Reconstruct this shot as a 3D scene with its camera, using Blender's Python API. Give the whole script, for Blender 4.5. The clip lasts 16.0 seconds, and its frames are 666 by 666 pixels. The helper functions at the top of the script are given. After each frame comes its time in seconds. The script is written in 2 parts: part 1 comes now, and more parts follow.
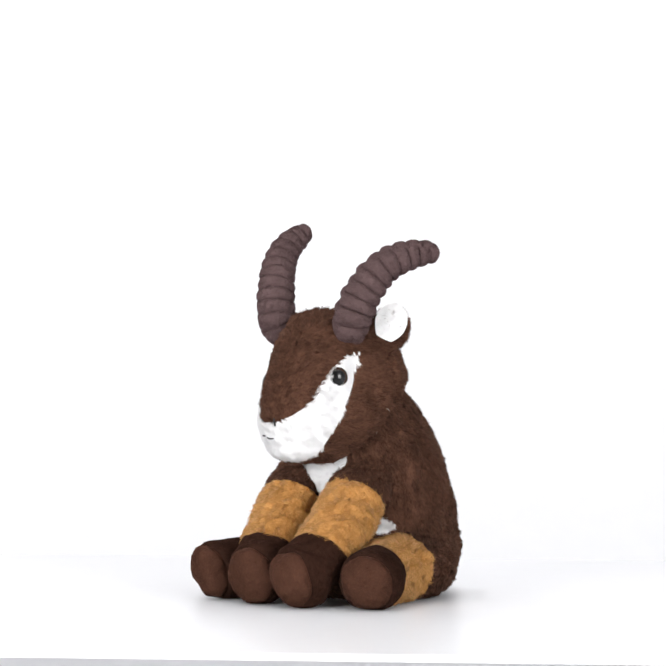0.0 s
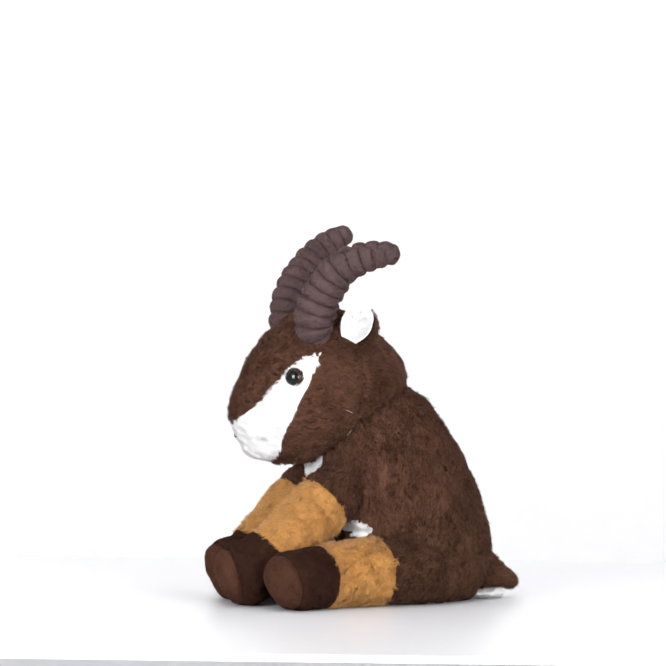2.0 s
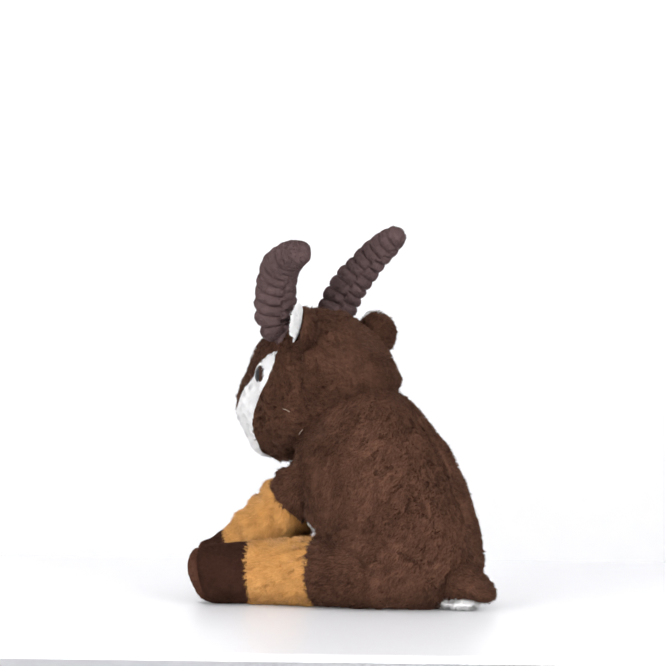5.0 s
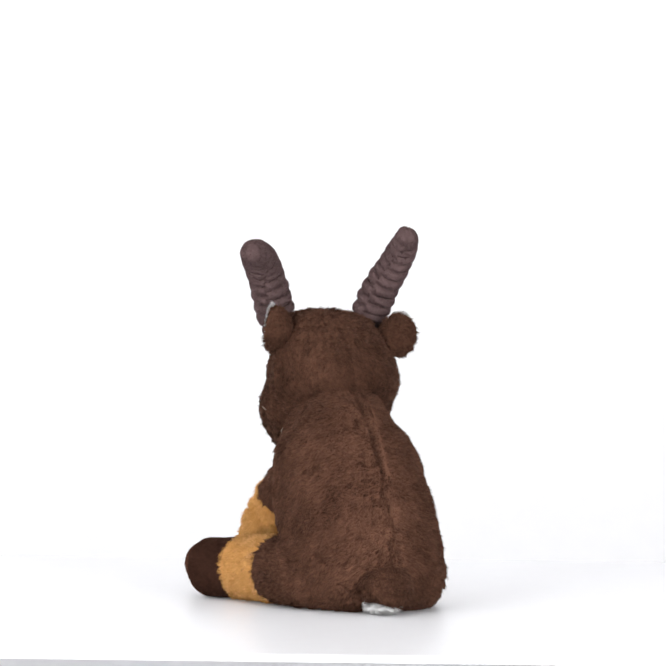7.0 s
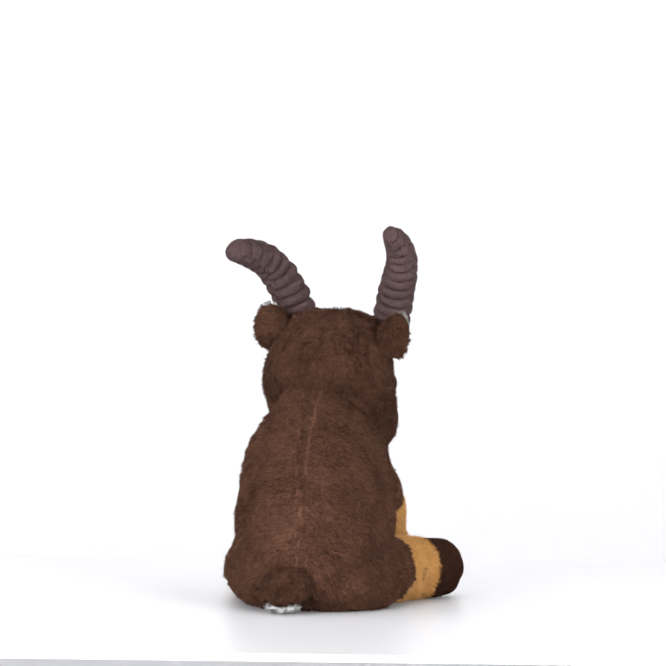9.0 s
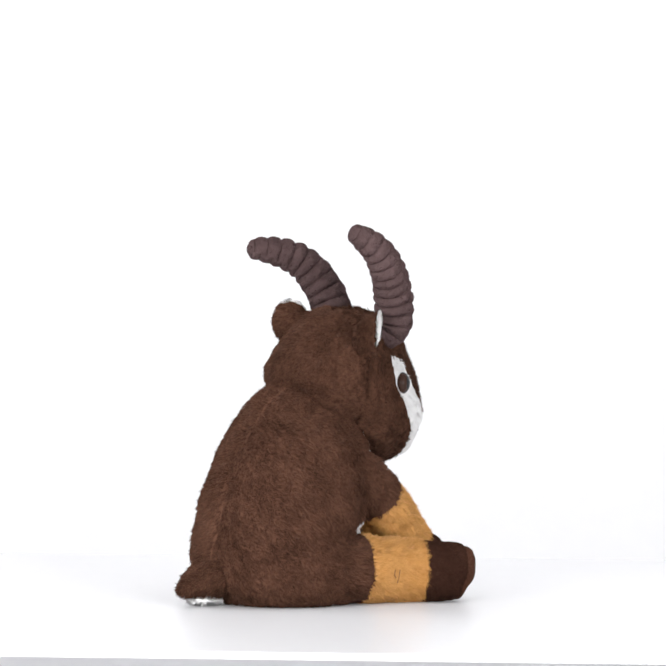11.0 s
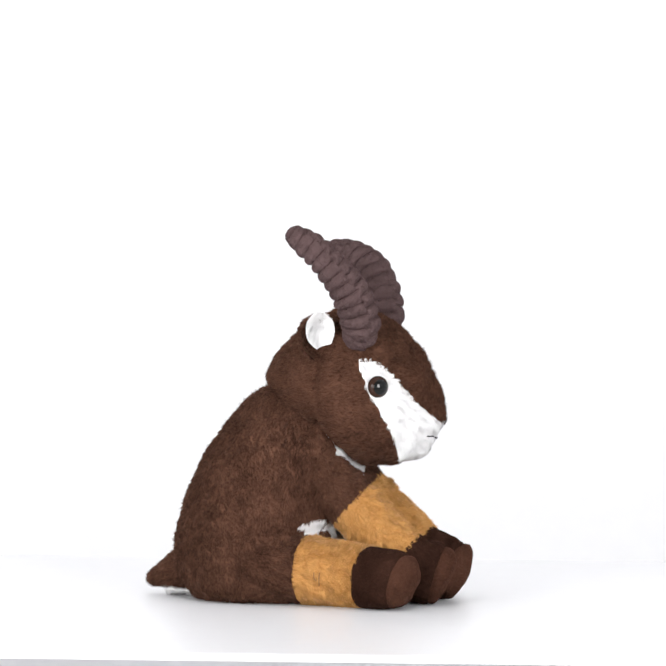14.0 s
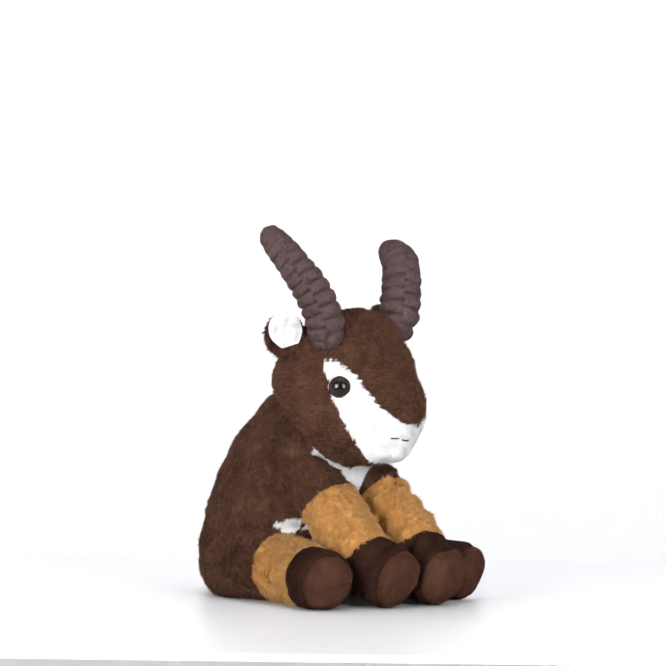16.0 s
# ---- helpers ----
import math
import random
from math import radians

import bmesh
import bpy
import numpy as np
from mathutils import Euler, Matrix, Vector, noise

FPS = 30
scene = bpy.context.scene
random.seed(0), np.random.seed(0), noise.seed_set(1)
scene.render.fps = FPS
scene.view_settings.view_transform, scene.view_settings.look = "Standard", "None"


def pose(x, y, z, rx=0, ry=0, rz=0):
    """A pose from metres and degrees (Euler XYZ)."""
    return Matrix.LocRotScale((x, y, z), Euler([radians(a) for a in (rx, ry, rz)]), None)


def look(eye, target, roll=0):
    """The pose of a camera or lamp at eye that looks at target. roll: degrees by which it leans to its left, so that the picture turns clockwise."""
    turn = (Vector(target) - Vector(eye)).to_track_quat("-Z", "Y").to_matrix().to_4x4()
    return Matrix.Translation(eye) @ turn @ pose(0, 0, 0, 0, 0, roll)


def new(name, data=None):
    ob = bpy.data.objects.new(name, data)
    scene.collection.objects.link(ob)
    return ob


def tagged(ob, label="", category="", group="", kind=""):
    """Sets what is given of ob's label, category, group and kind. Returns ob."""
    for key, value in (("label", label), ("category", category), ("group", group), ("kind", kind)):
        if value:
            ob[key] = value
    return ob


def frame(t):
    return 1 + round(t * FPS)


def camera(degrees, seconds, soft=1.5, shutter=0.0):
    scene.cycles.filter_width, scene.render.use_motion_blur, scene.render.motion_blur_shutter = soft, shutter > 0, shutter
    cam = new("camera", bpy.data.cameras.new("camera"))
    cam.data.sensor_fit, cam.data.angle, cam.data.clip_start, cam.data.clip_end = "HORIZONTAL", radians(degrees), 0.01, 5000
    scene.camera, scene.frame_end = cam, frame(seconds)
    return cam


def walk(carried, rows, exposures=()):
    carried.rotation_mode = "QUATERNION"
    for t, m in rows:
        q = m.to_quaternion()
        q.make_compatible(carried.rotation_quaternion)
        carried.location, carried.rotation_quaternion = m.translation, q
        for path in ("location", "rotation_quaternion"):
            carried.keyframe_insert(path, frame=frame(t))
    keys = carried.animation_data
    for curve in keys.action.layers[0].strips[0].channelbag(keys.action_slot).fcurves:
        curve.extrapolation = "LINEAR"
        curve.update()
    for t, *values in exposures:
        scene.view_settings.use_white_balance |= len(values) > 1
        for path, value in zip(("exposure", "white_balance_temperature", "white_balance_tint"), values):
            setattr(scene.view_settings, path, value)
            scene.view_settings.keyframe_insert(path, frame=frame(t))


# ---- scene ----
U = 0.00027  # the toy is drafted in steps of 0.27 mm

# ---- camera: a long lens on a tripod, 2.8 m from the turning axis ----
cam = camera(8.54, 16.0, soft=1.7)
EYE = (0.0, -2.835, 0.2549)
ROLL = 0.55


def stand(dip):
    """The tripod's pose; dip: a tiny nod of the head, in hundredths of a degree."""
    return Matrix.Translation(EYE) @ pose(0, 0, 0, 90 - 1.715 - dip / 100, 0, 0.0246) @ pose(0, 0, 0, 0, 0, ROLL)


walk(cam, [(t, stand(dip)) for t, dip in (
    (0.0, 1.2), (0.5, 1.6), (0.75, 0.4), (1.0, -0.6), (1.5, -0.3), (4.0, -0.3), (6.5, -0.5), (7.5, 0.0), (9.2, 0.0),
    (10.3, 1.4), (11.3, 2.3), (11.5, 1.0), (12.0, -0.1), (14.0, -0.1), (16.0, -0.1))])

# ---- light: studio softboxes round a white table ----
world = bpy.data.worlds.new("studio_world")
scene.world = world
world.use_nodes = True
world.node_tree.nodes["Background"].inputs[0].default_value = (1.0, 1.0, 1.0, 1)
world.node_tree.nodes["Background"].inputs[1].default_value = 0.3
scene.view_settings.exposure = 0.0


def softbox(eye, target, wide, high, watts, colour=(1, 1, 1)):
    lamp = bpy.data.lights.new("softbox", "AREA")
    lamp.shape, lamp.size, lamp.size_y, lamp.energy, lamp.color = "RECTANGLE", wide, high, watts, colour
    ob = new("softbox", lamp)
    ob.matrix_world = look(eye, target)
    return ob


softbox((0.0, -0.1, 1.75), (0, 0, 0), 1.6, 1.6, 8.5)
softbox((-1.25, -2.1, 0.45), (0, 0, 0.12), 1.1, 1.1, 73)
softbox((1.25, -2.1, 0.45), (0, 0, 0.12), 1.1, 1.1, 60)
softbox((-0.6, 0.9, 2.2), (-0.45, 2.2, 0.8), 1.0, 0.6, 13)


# ---- materials ----
def nodes_of(name):
    m = bpy.data.materials.new(name)
    m.use_nodes = True
    return m, m.node_tree.nodes, m.node_tree.links, m.node_tree.nodes["Principled BSDF"]


def fur(name, dark, light, glow=0.18, scale=45.0, sheen=0.5):
    """Pile fabric: every strand has its own shade between two colours, with broad patches of random tone."""
    m, n, k, bsdf = nodes_of(name)
    geo, ramp = n.new("ShaderNodeNewGeometry"), n.new("ShaderNodeMix")
    ramp.data_type = "RGBA"
    ramp.inputs[6].default_value, ramp.inputs[7].default_value = (*dark, 1), (*light, 1)
    tex, pos, mix = n.new("ShaderNodeTexNoise"), n.new("ShaderNodeTexCoord"), n.new("ShaderNodeMath")
    tex.inputs["Scale"].default_value, tex.inputs["Detail"].default_value = scale, 3
    k.new(pos.outputs["Object"], tex.inputs["Vector"])
    mix.operation, mix.use_clamp = "MULTIPLY_ADD", True
    mix.inputs[1].default_value = 0.60
    off = n.new("ShaderNodeMath")
    off.operation = "MULTIPLY_ADD"
    off.inputs[1].default_value, off.inputs[2].default_value = 0.7, -0.16
    k.new(tex.outputs["Fac"], off.inputs[0])
    k.new(geo.outputs["Random Per Island"], mix.inputs[0])
    k.new(off.outputs[0], mix.inputs[2])
    k.new(mix.outputs[0], ramp.inputs[0])
    cloth, thin, both = n.new("ShaderNodeBsdfDiffuse"), n.new("ShaderNodeBsdfTranslucent"), n.new("ShaderNodeMixShader")
    both.inputs[0].default_value = glow
    k.new(ramp.outputs[2], cloth.inputs["Color"])
    k.new(ramp.outputs[2], thin.inputs["Color"])
    k.new(cloth.outputs[0], both.inputs[1])
    k.new(thin.outputs[0], both.inputs[2])
    fuzz, whole = n.new("ShaderNodeBsdfSheen"), n.new("ShaderNodeAddShader")
    fuzz.inputs["Color"].default_value = (*[sheen * (0.15 * max(light) + 0.85 * c) for c in light], 1)
    fuzz.inputs["Roughness"].default_value = 0.35
    k.new(both.outputs[0], whole.inputs[0])
    k.new(fuzz.outputs[0], whole.inputs[1])
    k.new(whole.outputs[0], n["Material Output"].inputs["Surface"])
    n.remove(bsdf)
    return m


def plain(name, colour, rough, bump=0.0, scale=300.0, vary=0.06, coat=0.0, spec=0.5):
    m, n, k, bsdf = nodes_of(name)
    tex, pos, ramp = n.new("ShaderNodeTexNoise"), n.new("ShaderNodeTexCoord"), n.new("ShaderNodeMix")
    ramp.data_type = "RGBA"
    ramp.inputs[6].default_value = (*[c * (1 - vary) for c in colour], 1)
    ramp.inputs[7].default_value = (*[min(1, c * (1 + vary)) for c in colour], 1)
    tex.inputs["Scale"].default_value, tex.inputs["Detail"].default_value = scale, 4
    k.new(pos.outputs["Object"], tex.inputs["Vector"])
    k.new(tex.outputs["Fac"], ramp.inputs[0])
    k.new(ramp.outputs[2], bsdf.inputs["Base Color"])
    bsdf.inputs["Roughness"].default_value = rough
    bsdf.inputs["Coat Weight"].default_value = coat
    bsdf.inputs["Specular IOR Level"].default_value = spec
    if bump:
        b = n.new("ShaderNodeBump")
        b.inputs["Strength"].default_value, b.inputs["Distance"].default_value = bump, 0.001
        k.new(tex.outputs["Fac"], b.inputs["Height"])
        k.new(b.outputs[0], bsdf.inputs["Normal"])
    return m


BROWN = fur("brown_plush", (0.0085, 0.0038, 0.0026), (0.160, 0.077, 0.050))
TAN = fur("tan_plush", (0.36, 0.163, 0.040), (0.69, 0.375, 0.138))
WHITE = fur("white_plush", (0.86, 0.85, 0.85), (0.93, 0.92, 0.92), sheen=0.05)
HOOF = fur("hoof_velour", (0.018, 0.0080, 0.0054), (0.062, 0.029, 0.020), sheen=0.5)
SOLE = fur("sole_velour", (0.042, 0.0185, 0.0118), (0.118, 0.054, 0.036), sheen=0.5)
CORD = fur("horn_corduroy", (0.052, 0.032, 0.032), (0.185, 0.121, 0.120), sheen=0.4)
EYE_BLACK = plain("eye_plastic", (0.004, 0.004, 0.004), 0.10, scale=40, spec=0.3)
IRIS = plain("iris_brown", (0.026, 0.012, 0.008), 0.22, scale=200, vary=0.3, spec=0.15)
THREAD = plain("black_thread", (0.012, 0.010, 0.012), 0.7, 0.4, 900)
PALE_THREAD = plain("pale_thread", (0.30, 0.22, 0.17), 0.7, 0.4, 900)
CREASE_SHADE = plain("crease_shade_tan", (0.20, 0.095, 0.030), 0.8, 0.4, 900)
TABLE_WHITE = plain("white_laminate", (0.74, 0.74, 0.755), 0.36, 0.02, 60, 0.015)
WALL_WHITE = plain("white_paint", (0.84, 0.84, 0.85), 0.8, 0.05, 40, 0.02)
FLOOR_GREY = plain("studio_floor", (0.45, 0.45, 0.46), 0.6, 0.05, 20, 0.1)


# ---- the studio ----
def box(name, lo, hi, mat, bevel=0.0):
    bm = bmesh.new()
    bmesh.ops.create_cube(bm, size=1)
    for v in bm.verts:
        v.co = Vector([lo[i] + (v.co[i] + 0.5) * (hi[i] - lo[i]) for i in range(3)])
    if bevel:
        bmesh.ops.bevel(bm, geom=list(bm.edges), offset=bevel, segments=3, affect="EDGES", profile=0.5)
    me = bpy.data.meshes.new(name)
    bm.to_mesh(me)
    bm.free()
    me.materials.append(mat)
    return new(name, me)


def structure(ob, label, category):
    return tagged(ob, label, category, kind="structure")


structure(box("floor", (-3, -4, -0.80), (3, 2.4, -0.75), FLOOR_GREY), "plain grey studio floor under the table", "floor")
structure(box("ceiling", (-3, -4, 2.60), (3, 2.4, 2.65), WALL_WHITE), "plain white studio ceiling above the table", "ceiling")
structure(box("wall_back", (-3, 2.4, -0.80), (3, 2.5, 2.65), WALL_WHITE), "plain bright white wall behind the table", "wall")
structure(box("wall_front", (-3, -4.1, -0.80), (3, -4, 2.65), WALL_WHITE), "plain white studio wall facing the table", "wall")
structure(box("wall_left", (-3.1, -4, -0.80), (-3, 2.4, 2.65), WALL_WHITE), "plain white studio side wall", "wall")
structure(box("wall_right", (3, -4, -0.80), (3.1, 2.4, 2.65), WALL_WHITE), "plain white studio side wall", "wall")


def part(name, V, F, mat, parent, label="", smooth=True):
    """Links vertices and faces as one mesh under its thing."""
    me = bpy.data.meshes.new(name)
    me.from_pydata([tuple(v) for v in V], [], [tuple(f) for f in F])
    me.materials.append(mat)
    if smooth:
        me.polygons.foreach_set("use_smooth", [True] * len(me.polygons))
    ob = new(name, me)
    ob.parent = parent
    return tagged(ob, label) if label else ob


def table():
    top = tagged(new("table"), "white laminate table with a straight rounded front edge", "table")
    top.matrix_world = pose(0, 0.0, 0, 0, 0, -1.4)
    slab = box("tabletop", (-0.75, -0.345, -0.045), (0.75, 0.330, 0.0), TABLE_WHITE, 0.004)
    # front face slants under: an added undercut that darkens the strip below the edge
    for v in slab.data.vertices:
        if v.co.z < -0.03 and v.co.y < -0.3:
            v.co.y += 0.13
    slab.parent = top
    for x in (-0.66, 0.66):
        for y in (-0.30, 0.26):
            leg = box("leg", (x - 0.03, y - 0.03, -0.75), (x + 0.03, y + 0.03, -0.045), TABLE_WHITE, 0.003)
            leg.parent = top
    return top


table()

# ---- the plush toy: forward is -Y, its left is +X; tables below are in U ----


def curve_at(xs, ys, x):
    """Smooth interpolation of a table (Catmull-Rom tangents)."""
    xs, ys, x = np.asarray(xs, float), np.asarray(ys, float), np.asarray(x, float)
    g = np.gradient(ys, xs)
    i = np.clip(np.searchsorted(xs, x) - 1, 0, len(xs) - 2)
    h = xs[i + 1] - xs[i]
    s = np.clip((x - xs[i]) / h, 0, 1)
    return ((2 * s**3 - 3 * s**2 + 1) * ys[i] + (s**3 - 2 * s**2 + s) * h * g[i]
            + (3 * s**2 - 2 * s**3) * ys[i + 1] + (s**3 - s**2) * h * g[i + 1])


def grid_faces(rows, cols):
    F = []
    for r in range(rows - 1):
        for c in range(cols):
            d = (c + 1) % cols
            F.append((r * cols + c, r * cols + d, (r + 1) * cols + d, (r + 1) * cols + c))
    return F


def normals_of(V, F):
    F = np.asarray(F)
    n = np.cross(V[F[:, 2]] - V[F[:, 0]], V[F[:, 3]] - V[F[:, 1]])
    N = np.zeros_like(V)
    for j in range(4):
        np.add.at(N, F[:, j], n)
    return N / np.maximum(np.linalg.norm(N, axis=1, keepdims=True), 1e-9)


def wobble(P, scale, seed=0.0):
    """A cheap smooth random field, three values a point."""
    out = np.zeros((len(P), 3))
    r = np.random.default_rng(int(seed) + 11)
    for k in range(9):
        d = r.normal(size=3)
        d /= np.linalg.norm(d)
        w = r.uniform(0.6, 1.8) / scale
        out += np.sin(P @ d[:, None] * w * 6.283 + r.uniform(0, 6.283, 3)) * r.normal(size=3)
    return out / 3.0


def lumpy(V, F, size, scale, seed):
    return V + normals_of(V, F) * (wobble(V, scale, seed)[:, :1] * size)


def flip_out(V, F):
    """Faces wound so that normals point away from the middle."""
    F = np.asarray(F)
    n = np.cross(V[F[:, 2]] - V[F[:, 0]], V[F[:, 3]] - V[F[:, 1]])
    c = V[F].mean(1) - V.mean(0)
    return F if (n * c).sum() > 0 else F[:, ::-1]


def strands(V, F, count_per, length, width, comb, lean, curl, clump, seed, rough, tuft, gather, shade):
    """Tapered three-sided strands, on the faces; lean 0 stands up, 1 lies flat."""
    r = np.random.default_rng(seed)
    F = np.asarray(F)
    a, b, c, d = (V[F[:, j]] for j in range(4))
    area = np.linalg.norm(np.cross(c - a, d - b), axis=1) / 2
    n = int(area.sum() * count_per)
    if n < 1:
        return np.zeros((0, 3)), np.zeros((0, 3), int), np.zeros((0, 3))
    pick = np.searchsorted(np.cumsum(area) / area.sum(), r.random(n)).clip(0, len(F) - 1)
    u, v = r.random((n, 1)), r.random((n, 1))
    P = (1 - u) * (1 - v) * a[pick] + u * (1 - v) * b[pick] + u * v * c[pick] + (1 - u) * v * d[pick]
    N = normals_of(V, F)[F[pick]].mean(1)
    N /= np.linalg.norm(N, axis=1, keepdims=True) + 1e-9
    D = comb(P) + wobble(P, clump, seed) * curl + r.normal(size=(n, 3)) * 0.22
    D -= N * (D * N).sum(1, keepdims=True)
    D /= np.linalg.norm(D, axis=1, keepdims=True) + 1e-9
    L = length * r.uniform(0.65, 1.25, (n, 1)) * (1 + 0.12 * wobble(P, clump * 0.7, seed + 3)[:, :1])
    lean = lean + 0.07 * wobble(P, clump * 0.5, seed + 5)[:, 1:2]
    lay = comb(P)
    lay -= N * (lay * N).sum(1, keepdims=True)
    lay /= np.linalg.norm(lay, axis=1, keepdims=True) + 1e-9
    flat = P + wobble(P, 40, seed + 9) * 5
    flat = flat - 0.62 * lay * (flat * lay).sum(1, keepdims=True)
    cell = np.floor(flat / tuft)
    toss = np.sin(cell @ np.array([[12.99, 39.35, 73.16], [78.23, 11.13, 27.17], [37.72, 94.67, 53.91]]) + seed) * 43758.5453
    toss = (toss - np.floor(toss)) * 2 - 1
    pull = (cell + 0.5 + toss * 0.25) * tuft - flat
    pull -= N * (pull * N).sum(1, keepdims=True) + lay * (pull * lay).sum(1, keepdims=True)
    lean = np.clip(lean + 0.24 * gather * toss[:, :1], 0.25, 0.82)
    L = L * (1 + 0.30 * gather * toss[:, 1:2])
    T = N * (1 - lean) + D * lean + pull / L * gather
    T /= np.linalg.norm(T, axis=1, keepdims=True)
    S = np.cross(T, N + r.normal(size=(n, 3)) * 0.5)
    S /= np.linalg.norm(S, axis=1, keepdims=True) + 1e-9
    R = np.cross(S, T)
    root, tip = P - N * 1.0, P + T * L
    Q = np.stack([root + R * width * 0.58, root + (S * 0.87 - R * 0.5) * width * 0.58, root - (S * 0.87 + R * 0.5) * width * 0.58, tip], 1).reshape(-1, 3)
    i = np.arange(n)[:, None] * 4
    tri = np.concatenate([i + [0, 1, 3], i + [1, 2, 3], i + [2, 0, 3]], 0)
    way = np.cross(Q[tri[0, 1]] - Q[tri[0, 0]], Q[tri[0, 2]] - Q[tri[0, 0]]) @ (Q[tri[0]].mean(0) - Q[:3].mean(0))
    tri = tri if way > 0 else tri[:, ::-1]
    soft = N - 0.4 * T * (T * N).sum(1, keepdims=True) + r.normal(size=(n, 3)) * rough + 0.24 * wobble(P, clump * 0.9, seed + 7) + shade * toss
    soft /= np.linalg.norm(soft, axis=1, keepdims=True)
    return Q, tri, np.repeat(soft, 4, axis=0)


def pile(name, V, F, mat, parent, label="", dens=0.41, length=10.5, width=1.35, comb=None, lean=0.68, curl=0.45, clump=30.0, seed=1, rough=0.14, tuft=10.0, gather=0.85, shade=0.50):
    """A sewn panel: its cloth and the pile on it, one mesh."""
    F = np.asarray(F)
    used = np.unique(F)
    back = np.zeros(len(V), int)
    back[used] = np.arange(len(used))
    Q, tri, soft = strands(V, F, dens, length, width, comb or (lambda P: np.tile([0.0, 0.0, -1.0], (len(P), 1))), lean, curl, clump, seed, rough, tuft, gather, shade)
    W = V[used]
    k = len(W)
    co = np.concatenate([W, Q]) * U
    quads = back[F]
    loops = np.concatenate([quads.ravel(), (tri + k).ravel()])
    starts = np.concatenate([np.arange(len(quads)) * 4, len(quads) * 4 + np.arange(len(tri)) * 3])
    me = bpy.data.meshes.new(name)
    me.vertices.add(len(co))
    me.vertices.foreach_set("co", co.ravel())
    me.loops.add(len(loops))
    me.loops.foreach_set("vertex_index", loops.astype(np.int32))
    me.polygons.add(len(starts))
    me.polygons.foreach_set("loop_start", starts.astype(np.int32))
    me.polygons.foreach_set("use_smooth", np.ones(len(starts), bool))
    me.update(calc_edges=True)
    me.validate()
    me.normals_split_custom_set_from_vertices(np.concatenate([normals_of(V, F)[used], soft]).tolist())
    me.materials.append(mat)
    ob = new(name, me)
    ob.parent = parent
    return tagged(ob, label) if label else ob


def split(V, F, test):
    """Faces whose middle passes the test, and the rest."""
    F = np.asarray(F)
    hit = test(V[F].mean(1))
    return F[hit], F[~hit]


def slices(z, front, back, width, mid, side, p=2.0, q=2.0, pb=2.0, right=0.0, rows=110, cols=200):
    """A stuffed form from level slices: front and back reach, half width, where it is widest, sideways shift."""
    s = (1 - np.cos(np.linspace(0, np.pi, rows))) / 2
    zz = z[0] + s * (z[-1] - z[0])
    fr, bk, w, md, sd = (curve_at(z, y, zz)[:, None] for y in (front, back, width, mid, side))
    a = np.linspace(0, 2 * np.pi, cols, endpoint=False)[None, :]
    ca, sa = np.cos(a), np.sin(a)
    pb = np.where(sa < 0, right or pb, pb)
    ex = np.where(ca > 0, 2 / q, 2 / pb)
    f = np.sign(ca) * np.abs(ca) ** ex
    f = md + np.where(ca > 0, f * (fr - md), f * (md - bk))
    l = sd + w * np.sign(sa) * np.abs(sa) ** np.where(ca > 0, 2 / p, 2 / pb)
    V = np.stack([l, -f, zz[:, None] + 0 * l], -1).reshape(-1, 3)
    F = grid_faces(rows, cols)
    return V, flip_out(V, F)


def tube(path, across, tall, rows=70, cols=56, blunt=2.6, round_start=True):
    """A stuffed limb along a path of (forward, left, up), with half widths across and tall; closed round ends."""
    path = np.asarray(path, float)
    d = np.concatenate([[0], np.cumsum(np.linalg.norm(np.diff(path, axis=0), axis=1))])
    s = np.linspace(0, 1, rows)
    s = (1 - np.cos(s * np.pi)) / 2 * 0.5 + s * 0.5
    x = s * d[-1]
    C = np.stack([curve_at(d, path[:, 1], x), -curve_at(d, path[:, 0], x), curve_at(d, path[:, 2], x)], 1)
    ra, rt = curve_at(d, across, x), curve_at(d, tall, x)
    end = np.minimum(1, (d[-1] - x) / (1.05 * rt[-1]))
    cap = (1 - (1 - end) ** blunt) ** (1 / blunt)
    if round_start:
        beg = np.minimum(1, x / (0.9 * rt[0]))
        cap = cap * (1 - (1 - beg) ** 2) ** 0.5
    T = np.gradient(C, axis=0)
    T /= np.linalg.norm(T, axis=1, keepdims=True)
    A = np.cross(T, [0.0, 0.0, 1.0])
    A /= np.linalg.norm(A, axis=1, keepdims=True)
    B = np.cross(A, T)
    a = np.linspace(0, 2 * np.pi, cols, endpoint=False)
    V = (C[:, None, :] + A[:, None, :] * (np.cos(a)[None, :, None] * (ra * cap)[:, None, None])
         + B[:, None, :] * (np.sin(a)[None, :, None] * (rt * cap)[:, None, None])).reshape(-1, 3)
    F = flip_out(V, grid_faces(rows, cols))
    along = np.repeat(x, cols)
    return V, F, along, d[-1]


def to_floor(V):
    """Stuffing settles: nothing below the table, undersides flattened."""
    V = V.copy()
    low = V[:, 2] < 12
    V[low, 2] = 1.5 + 10.5 * np.exp((V[low, 2] - 12) / 10.5)
    return V


toy = tagged(new("plush_goat"), "sitting brown plush goat with ribbed corduroy horns", "plush toy")


def flow(x, y, z):
    return lambda P: np.tile([float(x), float(y), float(z)], (len(P), 1))


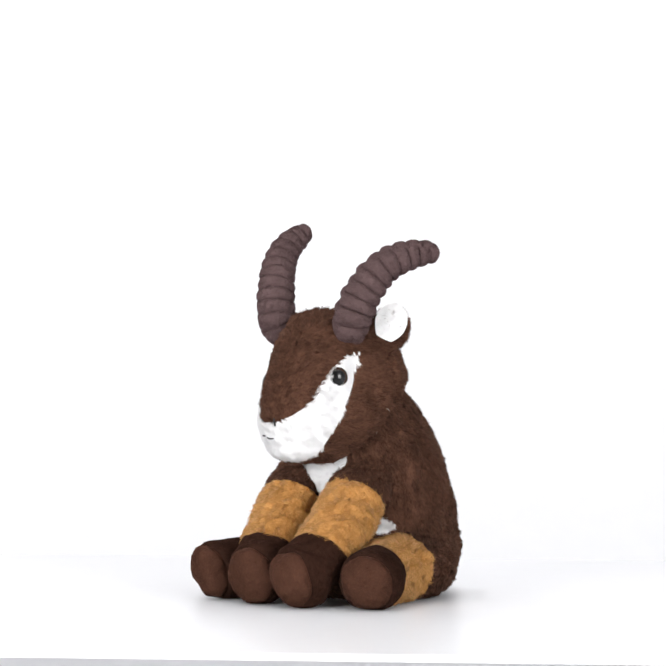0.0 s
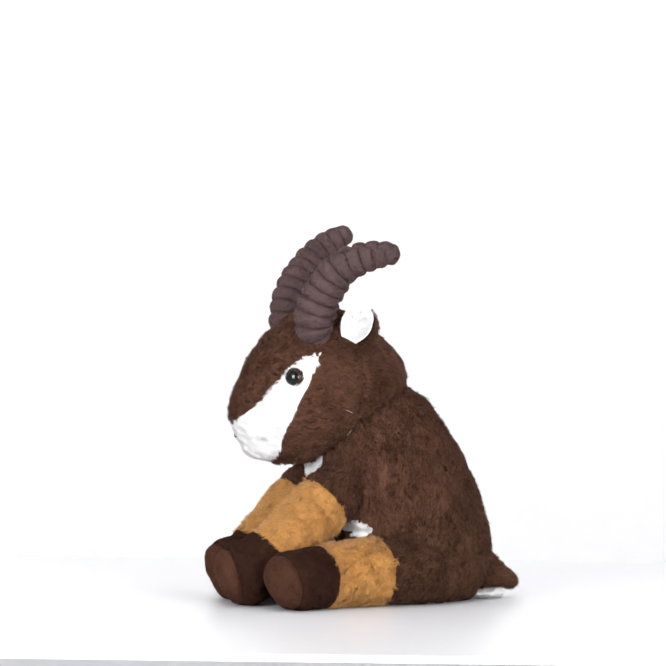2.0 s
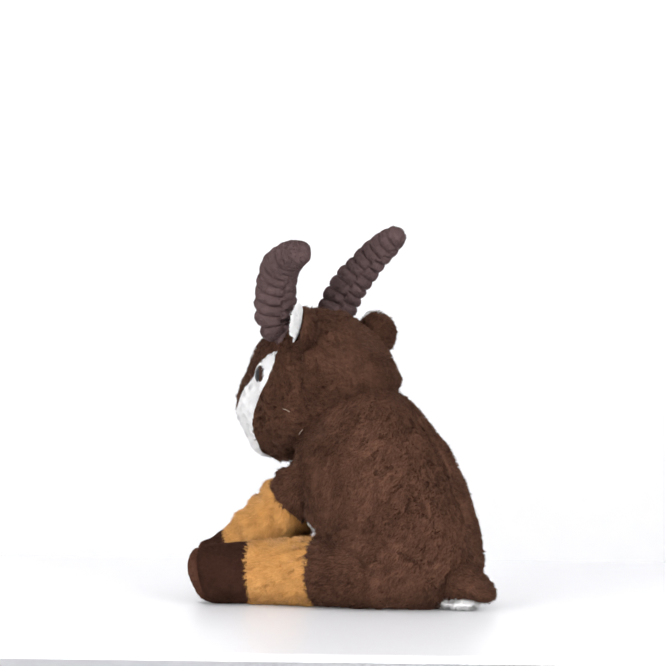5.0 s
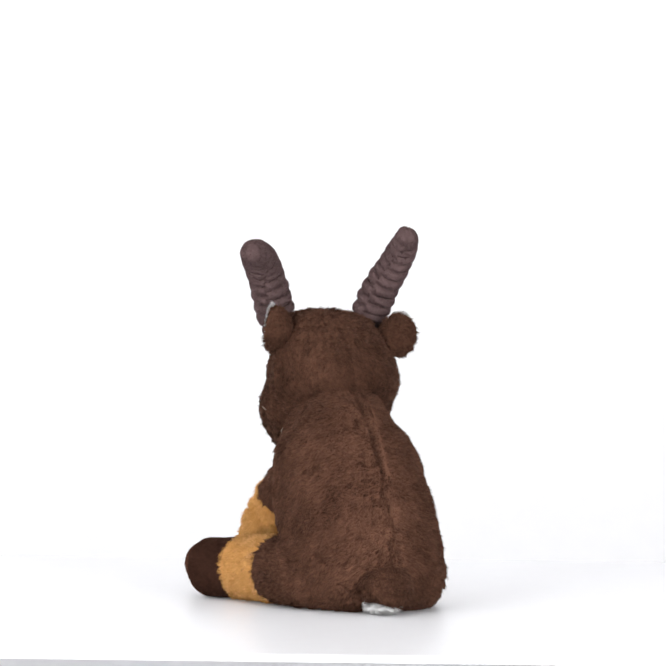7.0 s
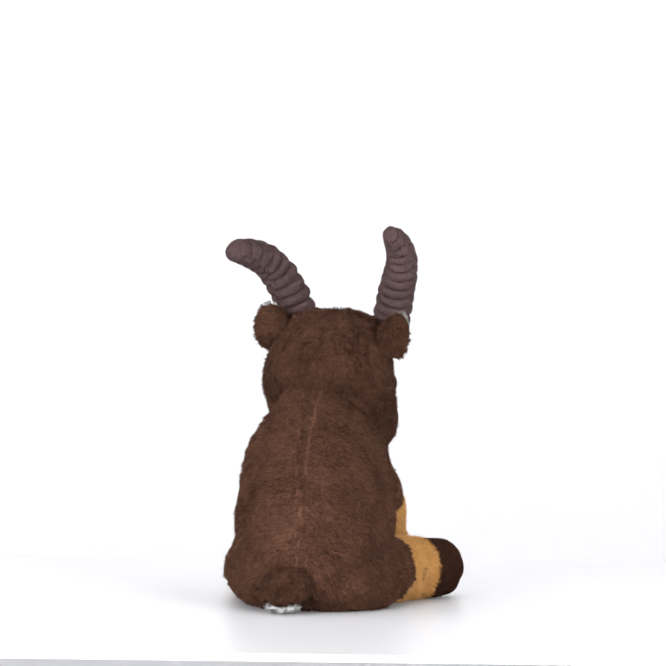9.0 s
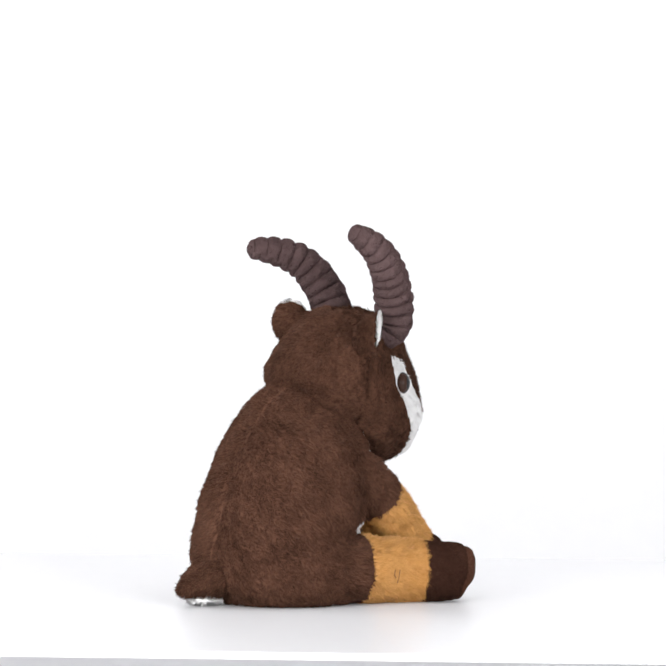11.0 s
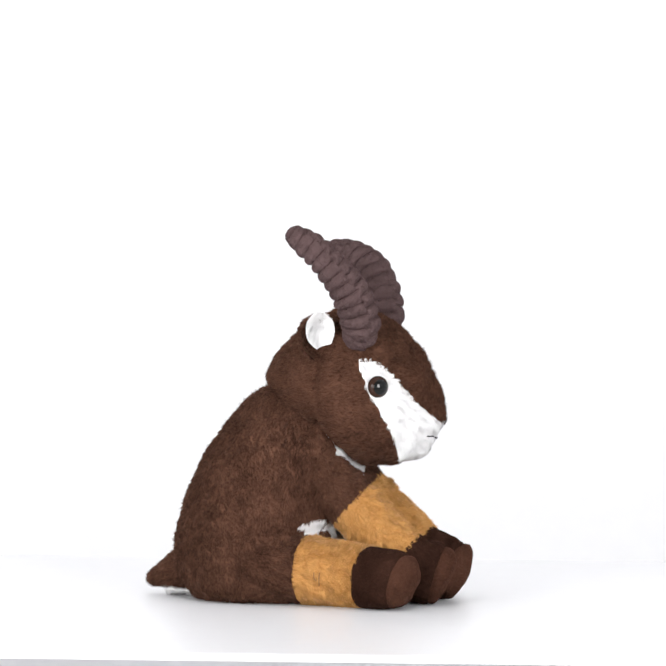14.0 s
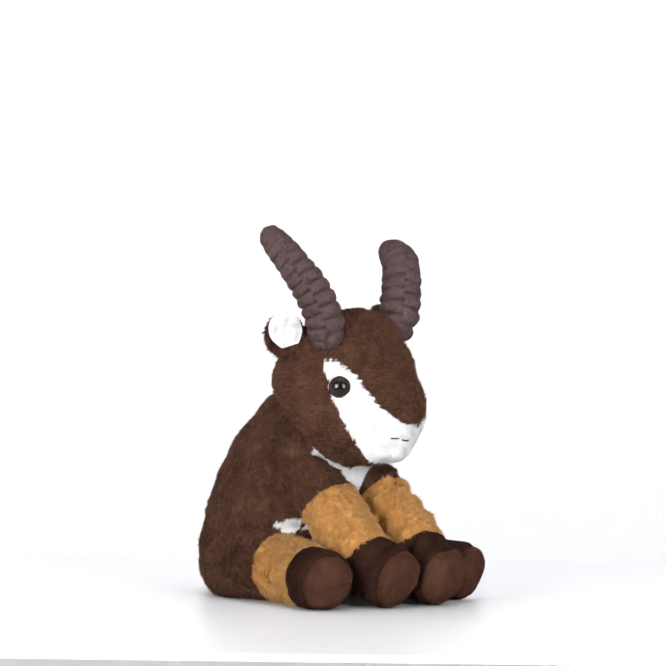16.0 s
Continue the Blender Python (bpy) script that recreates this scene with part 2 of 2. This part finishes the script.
# torso
ZB = [-4, 25, 60, 100, 170, 240, 310, 380, 430, 480, 530]
V, F = slices(
    ZB,
    [-10, 10, 15, 20, 24, 50, 62, 62, 55, 40, 0],
    [-312, -347, -370, -379, -373, -353, -322, -283, -249, -206, -120],
    [144, 179, 192, 193, 181, 175, 166, 148, 112, 80, 45],
    [-170, -170, -170, -170, -170, -150, -120, -100, -90, -80, -60],
    [-3, -2, -1, 0, 3, 7, 12, 17, 22, 20, 12], p=2.2, q=2.2, pb=1.95, right=2.02)


def seam(V, F, gap, deep, wide):
    """Draws the cloth in along a seam where gap is zero."""
    return V - normals_of(V, F) * (deep * np.exp(-(gap / wide) ** 2))[:, None]


V = seam(V, F, np.where(V[:, 1] > 120, V[:, 0] + 16 - 0.1 * (V[:, 2] - 170), 99), 7, 7)
V = seam(V, F, np.where(np.abs(V[:, 0]) > 70, np.abs(V[:, 2] - 174 + 0.10 * V[:, 1]) + 0.35 * np.maximum(0, V[:, 1] - 100), 99), 11, 13)
V = to_floor(lumpy(V, F, 3.5, 130, 2))
# below 140 the belly is left brown, standing in for shadow between the legs
belly, rest = split(V, F, lambda C: ((-C[:, 1] > np.where(C[:, 2] > 370, 0, -66)) & (np.abs(C[:, 0] + 8) < np.where(C[:, 2] > 270, 84, 70)) & (C[:, 2] > 140))
                    | (((C[:, 1] - np.where(C[:, 0] > 0, 16, 24)) / 27) ** 2 + ((C[:, 2] - 180 + 0.25 * (C[:, 1] - 20)) / 16) ** 2 < 1 + 0.3 * wobble(C, 30, 3)[:, 0]))
torso = pile("body", V, rest, BROWN, toy, "dark brown plush body", comb=lambda P: np.stack([np.sign(P[:, 0] + 9) * 0.9, -0.25 + 0 * P[:, 0], -0.75 + 0 * P[:, 0]], 1), seed=21)
pile("belly", V, belly, WHITE, torso, "white plush belly and chest", rough=0.1, gather=0.2, shade=0.08, seed=22)

# head
ZH = [326, 345, 375, 405, 430, 465, 513, 563, 608, 643, 668, 682]
V, F = slices(
    ZH,
    [146, 206, 231, 248, 260, 257, 243, 218, 188, 150, 112, 60],
    [70, 40, -5, -50, -90, -130, -163, -150, -111, -69, -34, 5],
    [55, 88, 122, 141, 149, 153, 152, 147, 135, 116, 91, 45],
    [95, 78, 62, 52, 40, 16, -24, -15, 0, 20, 35, 35],
    [8, 8, 9, 11, 13, 13, 12, 10, 8, 8, 8, 8], p=1.8, q=1.35, pb=1.68, rows=130, cols=220)
V = seam(V, F, np.where(V[:, 1] > 60, V[:, 0] - 12, 99), 5, 7)
V = seam(V, F, np.where(V[:, 2] < 600, V[:, 1] - 6 - 0.12 * (560 - V[:, 2]), 99), 10, 8)
V = lumpy(V, F, 2.5, 90, 5)
V[:, 2] += 0.06 * V[:, 0]
PZ = [300, 353, 403, 453, 523, 573, 590]


def pale(C):
    f, z = -C[:, 1], C[:, 2] - 0.06 * C[:, 0]
    rear = curve_at(PZ, [165, 163, 157, 135, 102, 82, 78], z) - 6 * (C[:, 0] < 0) * np.clip((z - 400) / 80, 0, 1)
    fore = np.where(z < 424, 999, curve_at([424, 463, 523, 563, 585, 600], [258, 218, 168, 130, 92, 58], z))
    return (f > rear) & (f < fore) & (z < 577 + 5 * np.sin(C[:, 0] * 0.9))


HEAD, HEADN = V, normals_of(V, F)
mask, rest = split(V, F, pale)
back_flow = lambda P: np.stack([P[:, 0] * 0.003, 0.9 + 0 * P[:, 0], 0.25 - 0.003 * (P[:, 2] - 400)], 1)
head = pile("head", V, rest, BROWN, toy, "dark brown plush head", comb=back_flow, seed=31)
pile("face_patch", V, mask, WHITE, head, "white plush muzzle and cheek patches", comb=flow(0, -0.3, -1), length=10, rough=0.07, gather=0.0, shade=0.03, seed=32)


# horns: corduroy ribs on a tapering curl
def horn(path, radii, ribs, label, seed):
    path = np.asarray(path, float)
    d = np.concatenate([[0], np.cumsum(np.linalg.norm(np.diff(path, axis=0), axis=1))])
    rows, cols = 320, 64
    x = np.linspace(0, 1, rows) * d[-1]
    C = np.stack([curve_at(d, path[:, 1], x), -curve_at(d, path[:, 0], x), curve_at(d, path[:, 2], x)], 1)
    rad = curve_at(d, radii, x)
    a = np.linspace(0, 2 * np.pi, cols, endpoint=False)
    inner = np.cos(a - 0.785) < 0
    phase = (x / d[-1] * ribs)[:, None] + np.where(inner, 0.5, 0.0)[None, :] + 0.05 * np.sin(a)[None, :]
    end = np.minimum(1, (d[-1] - x) / (0.8 * radii[-1]))
    rad = rad * np.sqrt(np.maximum(0, 1 - (1 - end) ** 2))
    rad = rad[:, None] * (0.69 + 0.35 * np.abs(np.sin(np.pi * phase)) ** 0.34) * (1 - 0.07 * np.exp(-(np.cos(a - 0.785) / 0.10) ** 2))[None, :]
    T = np.gradient(C, axis=0)
    T /= np.linalg.norm(T, axis=1, keepdims=True)
    A = np.cross(T, [0.0, 1.0, 0.2])
    A /= np.linalg.norm(A, axis=1, keepdims=True)
    B = np.cross(A, T)
    V = (C[:, None] + (A[:, None] * 0.96 * np.cos(a)[None, :, None] + B[:, None] * 1.05 * np.sin(a)[None, :, None]) * rad[:, :, None]).reshape(-1, 3)
    F = flip_out(V, grid_faces(rows, cols))
    V = lumpy(V, F, 1.2, 40, seed)
    return pile("horn", V, F, CORD, toy, label, dens=0.55, length=2.8, width=1.4, lean=0.40, curl=1.2, clump=9, seed=seed, rough=0.36, tuft=6.0, gather=0.0, shade=0.50)


horn([(68, 98, 620), (90, 111, 650), (88, 124, 693), (71, 144, 743), (42, 170, 787), (-11, 202, 814), (-72, 242, 822)],
     [29, 42, 45, 43, 40, 35, 21], 11.5, "ribbed dark brown corduroy horn, curling outwards", 41)
horn([(60, -92, 608), (80, -107, 640), (74, -122, 695), (51, -137, 745), (26, -150, 780), (-7, -158, 817), (-48, -156, 847), (-84, -147, 869)],
     [28, 40, 43, 41, 38, 34, 28, 19], 12.5, "ribbed dark brown corduroy horn, curling backwards", 42)


# ears: a soft cup with a white lining
def ear(base, tip, face, half, label, seed):
    """base, tip: (left, y, up) ends of the ear's midline; face: the way its hollow looks."""
    base, tip, face = (np.asarray(v, float) for v in (base, tip, face))
    up = tip - base
    tall = np.linalg.norm(up)
    up /= tall
    face -= up * (face @ up)
    face /= np.linalg.norm(face)
    across = np.cross(up, face)
    rows, cols = 40, 40

    outer = across * (1.0 if across[1] > 0 else -1.0)

    def shell(depth, lift, shrink, shift=0.0, root=0.52):
        s = np.linspace(0.0, 1, rows)[:, None]
        c = np.linspace(-1, 1, cols)[None, :]
        w = half * shrink * np.sqrt(np.maximum(0, 1 - np.maximum(0, (s - 0.45) / 0.55) ** 2.2)) * (root + (1 - root) * np.sin(np.minimum(1, s / 0.45) * np.pi / 2))
        h = tall * (0.5 + (s - 0.5) * shrink)
        cup = depth * (c ** 2 - 0.8) * np.sin(np.pi * np.minimum(1, s * 0.75 + 0.25)) + lift * (1 - c ** 2) ** 0.5 * np.sqrt(np.maximum(0, 1 - s ** 4))
        P = base + outer * shift + up * h[..., None] + across * (c * w)[..., None] + face * cup[..., None]
        return P.reshape(-1, 3)

    def open_grid():
        return np.array([(r * cols + c, r * cols + c + 1, (r + 1) * cols + c + 1, (r + 1) * cols + c) for r in range(rows - 1) for c in range(cols - 1)])

    def facing(V, F, way):
        n = np.cross(V[F[:, 2]] - V[F[:, 0]], V[F[:, 3]] - V[F[:, 1]]).sum(0)
        return F if n @ way > 0 else F[:, ::-1]

    Vb, Vi = shell(12, -40, 1.0), shell(12, -3, 0.99)
    Vf = shell(16, 3, 0.84, -6.0) + face * 4 + up * 14
    both = np.concatenate([facing(Vb, open_grid(), -face), facing(Vi, open_grid(), face) + len(Vb)])
    back = pile("ear", np.concatenate([Vb, Vi]), both, BROWN, toy, label, comb=lambda P: np.tile(outer - up * 0.2, (len(P), 1)), length=10, seed=seed)
    pile("lining", Vf, facing(Vf, open_grid(), face), WHITE, back, "white plush ear lining", comb=lambda P: np.tile(up - 0.3 * outer, (len(P), 1)), length=7, dens=0.45, lean=0.5, rough=0.08, shade=0.04, gather=0.0, seed=seed + 1)
    return back


ear((150, -22, 596), (168, 22, 690), (0.77, -0.64, 0.1), 45, "brown ear with a white lining beside the horn", 51)
ear((-141, 2, 580), (-166, 20, 672), (-0.77, -0.64, 0.1), 46, "brown ear with a white lining beside the horn", 53)


# eyes
def eye(l, f, z, label):
    bm = bmesh.new()
    bmesh.ops.create_uvsphere(bm, u_segments=40, v_segments=24, radius=1)
    out = Vector((l, -f * 0.75, 0)).normalized()
    turn = out.to_track_quat("Z", "Y").to_matrix().to_4x4()
    m = Matrix.Translation((l * U, -f * U, z * U)) @ turn
    for v in bm.verts:
        v.co = m @ Vector((v.co.x * 26 * U, v.co.y * 26 * U, v.co.z * 17 * U))
    me = bpy.data.meshes.new("eye")
    bm.to_mesh(me)
    bm.free()
    me.materials.append(IRIS)
    me.polygons.foreach_set("use_smooth", [True] * len(me.polygons))
    ob = tagged(new("eye", me), label)
    ob.parent = toy
    bm = bmesh.new()
    bmesh.ops.create_uvsphere(bm, u_segments=32, v_segments=16, radius=1)
    for v in bm.verts:
        v.co = m @ Vector((v.co.x * 22.5 * U, v.co.y * 22.5 * U, (4 + v.co.z * 14) * U))
    me = bpy.data.meshes.new("pupil")
    bm.to_mesh(me)
    bm.free()
    me.materials.append(EYE_BLACK)
    me.polygons.foreach_set("use_smooth", [True] * len(me.polygons))
    pupil = new("pupil", me)
    pupil.parent = ob


eye(105, 136, 530, "glossy black and brown plastic eye")
eye(-101, 122, 509, "glossy black and brown plastic eye")


# sewn threads on the face
def thread(name, mat, label, points, thick=1.6, cloth=HEAD, out=HEADN, owner=head):
    """A short round thread laid over the pile; points are (left, y, up) and are brought to the cloth's surface."""
    line = []
    for p in points:
        k = int(np.argmin(np.abs(cloth - p) @ np.array([1.0, 0.7, 1.0])))
        line.append(cloth[k] + out[k] * 6.0)
    line = np.asarray(line)
    T = np.gradient(line, axis=0)
    T /= np.linalg.norm(T, axis=1, keepdims=True) + 1e-9
    A = np.cross(T, [0.3, 0.8, 0.5])
    A /= np.linalg.norm(A, axis=1, keepdims=True)
    B = np.cross(A, T)
    a = np.linspace(0, 2 * np.pi, 8, endpoint=False)
    V = (line[:, None] + (A[:, None] * np.cos(a)[None, :, None] + B[:, None] * np.sin(a)[None, :, None]) * thick).reshape(-1, 3)
    F = [tuple(f) for f in flip_out(V, grid_faces(len(line), 8))]
    F += [tuple(range(8)), tuple(range(len(V) - 1, len(V) - 9, -1))]
    return part(name, V * U, F, mat, owner, label)


thread("nose_stitch", THREAD, "short black nose stitch", [(18, -262, 436), (18, -258, 428), (17, -254, 419)], 2.0)
thread("mouth_stitch", THREAD, "short black mouth stitch", [(-34, -232, 396), (-28, -236, 394), (-22, -240, 394)])
thread("mouth_stitch", THREAD, "short black mouth stitch", [(-12, -246, 390), (-4, -248, 388), (4, -248, 390)])
thread("loose_thread", PALE_THREAD, "pale loose thread on the cheek", [(168, -30, 457), (169, -24, 455), (169, -16, 453)], 0.9)
thread("loose_thread", PALE_THREAD, "pale loose thread under the jaw", [(130, 0, 409), (128, 6, 402), (126, 10, 397)], 0.9)

# legs: brown above, a tan band, a dark velour hoof
def leg(name, path, across, tall, band, hoof, label, seed):
    V, F, along, total = tube(path, across, tall, rows=90, cols=80, blunt=2.45)
    V = seam(V, F, along - (total - 38), 6, 6)
    toe = np.clip((along - (total - 95)) / 95, 0, 1)[:, None]
    ahead = np.array([path[-1][1] - path[-2][1], path[-2][0] - path[-1][0], 0.0])
    V = V + ahead / np.linalg.norm(ahead) * (V[:, 2:] - 92) * 0.32 * toe
    V = to_floor(lumpy(V, F, 3.0, 70, seed))
    at = along[np.asarray(F)].mean(1)
    way = np.asarray(path[-1], float) - np.asarray(path[0], float)
    comb = flow(way[1] / total, -way[0] / total, way[2] / total - 0.4)
    upper = pile(name, V, F[at < band], BROWN, toy, label, comb=comb, seed=seed)
    pile("leg_band", V, F[(at >= band) & (at < hoof)], TAN, upper, "tan plush band on the leg", comb=comb, length=12, curl=0.9, clump=22, lean=0.58, gather=0.6, shade=0.34, tuft=10.0, seed=seed + 1)
    grown = V + normals_of(V, F) * 2.0
    pile("sole", grown, F[at >= total - 38], SOLE, upper, "round velour sole of the hoof", comb=comb, dens=0.36, length=5, width=1.5, lean=0.68, seed=seed + 3, tuft=9.0, gather=0.0, shade=0.2)
    pile("hoof", grown, F[(at >= hoof) & (at < total - 38)], HOOF, upper, "dark brown velour hoof", comb=comb, dens=0.36, length=5, width=1.5, lean=0.68, seed=seed + 2, tuft=9.0, gather=0.0, shade=0.22)
    return upper, V, normals_of(V, F)


FRONT = ([50, 64, 72, 70, 66, 67, 66], [52, 65, 64, 61, 65, 71, 70])
leg("front_leg", [(-90, 66, 345), (-16, 90, 292), (52, 97, 240), (146, 101, 156), (198, 98, 108), (250, 90, 74), (314, 83, 66)],
    *FRONT, 178, 348, "brown plush front leg with tan band and dark hoof", 61)
leg("front_leg", [(-90, -56, 345), (-8, -80, 290), (58, -76, 236), (137, -66, 152), (182, -58, 106), (235, -46, 74), (297, -40, 66)],
    *FRONT, 190, 347, "brown plush front leg with tan band and dark hoof", 65)
HIND = ([84, 84, 79, 66, 69, 67], [82, 80, 77, 71, 70, 68])
leg("hind_leg", [(-230, 105, 80), (-150, 133, 82), (-60, 154, 80), (90, 194, 70), (162, 230, 66), (236, 254, 62)],
    *HIND, 182, 338, "brown plush hind leg with tan band and dark hoof", 71)
right_hind, RHV, RHN = leg("hind_leg", [(-230, -100, 80), (-150, -113, 82), (-50, -130, 80), (100, -166, 70), (170, -200, 66), (240, -220, 62)],
    *HIND, 192, 354, "brown plush hind leg with tan band and dark hoof", 75)

# shade of a seam pucker, painted as two darker lines over the band
for p in ([(-212, -14, 82), (-212, -13, 68), (-212, -14, 54)], [(-212, -2, 80), (-212, -1, 70), (-212, -3, 62)]):
    thread("pucker_shade", CREASE_SHADE, "short dark line painted as the shade of a pucker in the tan band", p, 1.2, RHV, RHN, right_hind)

# tail: a pointed flap with a white underside
V, F, along, total = tube([(-320, 10, 72), (-371, 12, 64), (-411, 14, 50), (-452, 17, 34)], [60, 58, 46, 16], [56, 46, 26, 11], rows=40, cols=40, blunt=2.0)
V = to_floor(V)
tail = pile("tail", V, F, BROWN, toy, "short pointed brown plush tail", comb=flow(0, 1, -0.5), seed=81)
V, F, along, total = tube([(-335, 24, 13), (-375, 24, 14), (-408, 22, 16)], [26, 33, 22], [8, 8, 5], rows=30, cols=40, blunt=2.0)
pile("tail_underside", to_floor(V), F, WHITE, tail, "white plush underside of the tail", comb=flow(0, 1, -0.2), length=13, lean=0.5, curl=1.0, shade=0.15, seed=82)


# ---- what moves ----
def motions():
    """The toy turns steadily about the upright axis, clockwise from above."""
    walk(toy, [(float(i), pose(0.0006, 0, 0, 0, 0, -36.67 - 17.5 * i)) for i in range(17)])


motions()
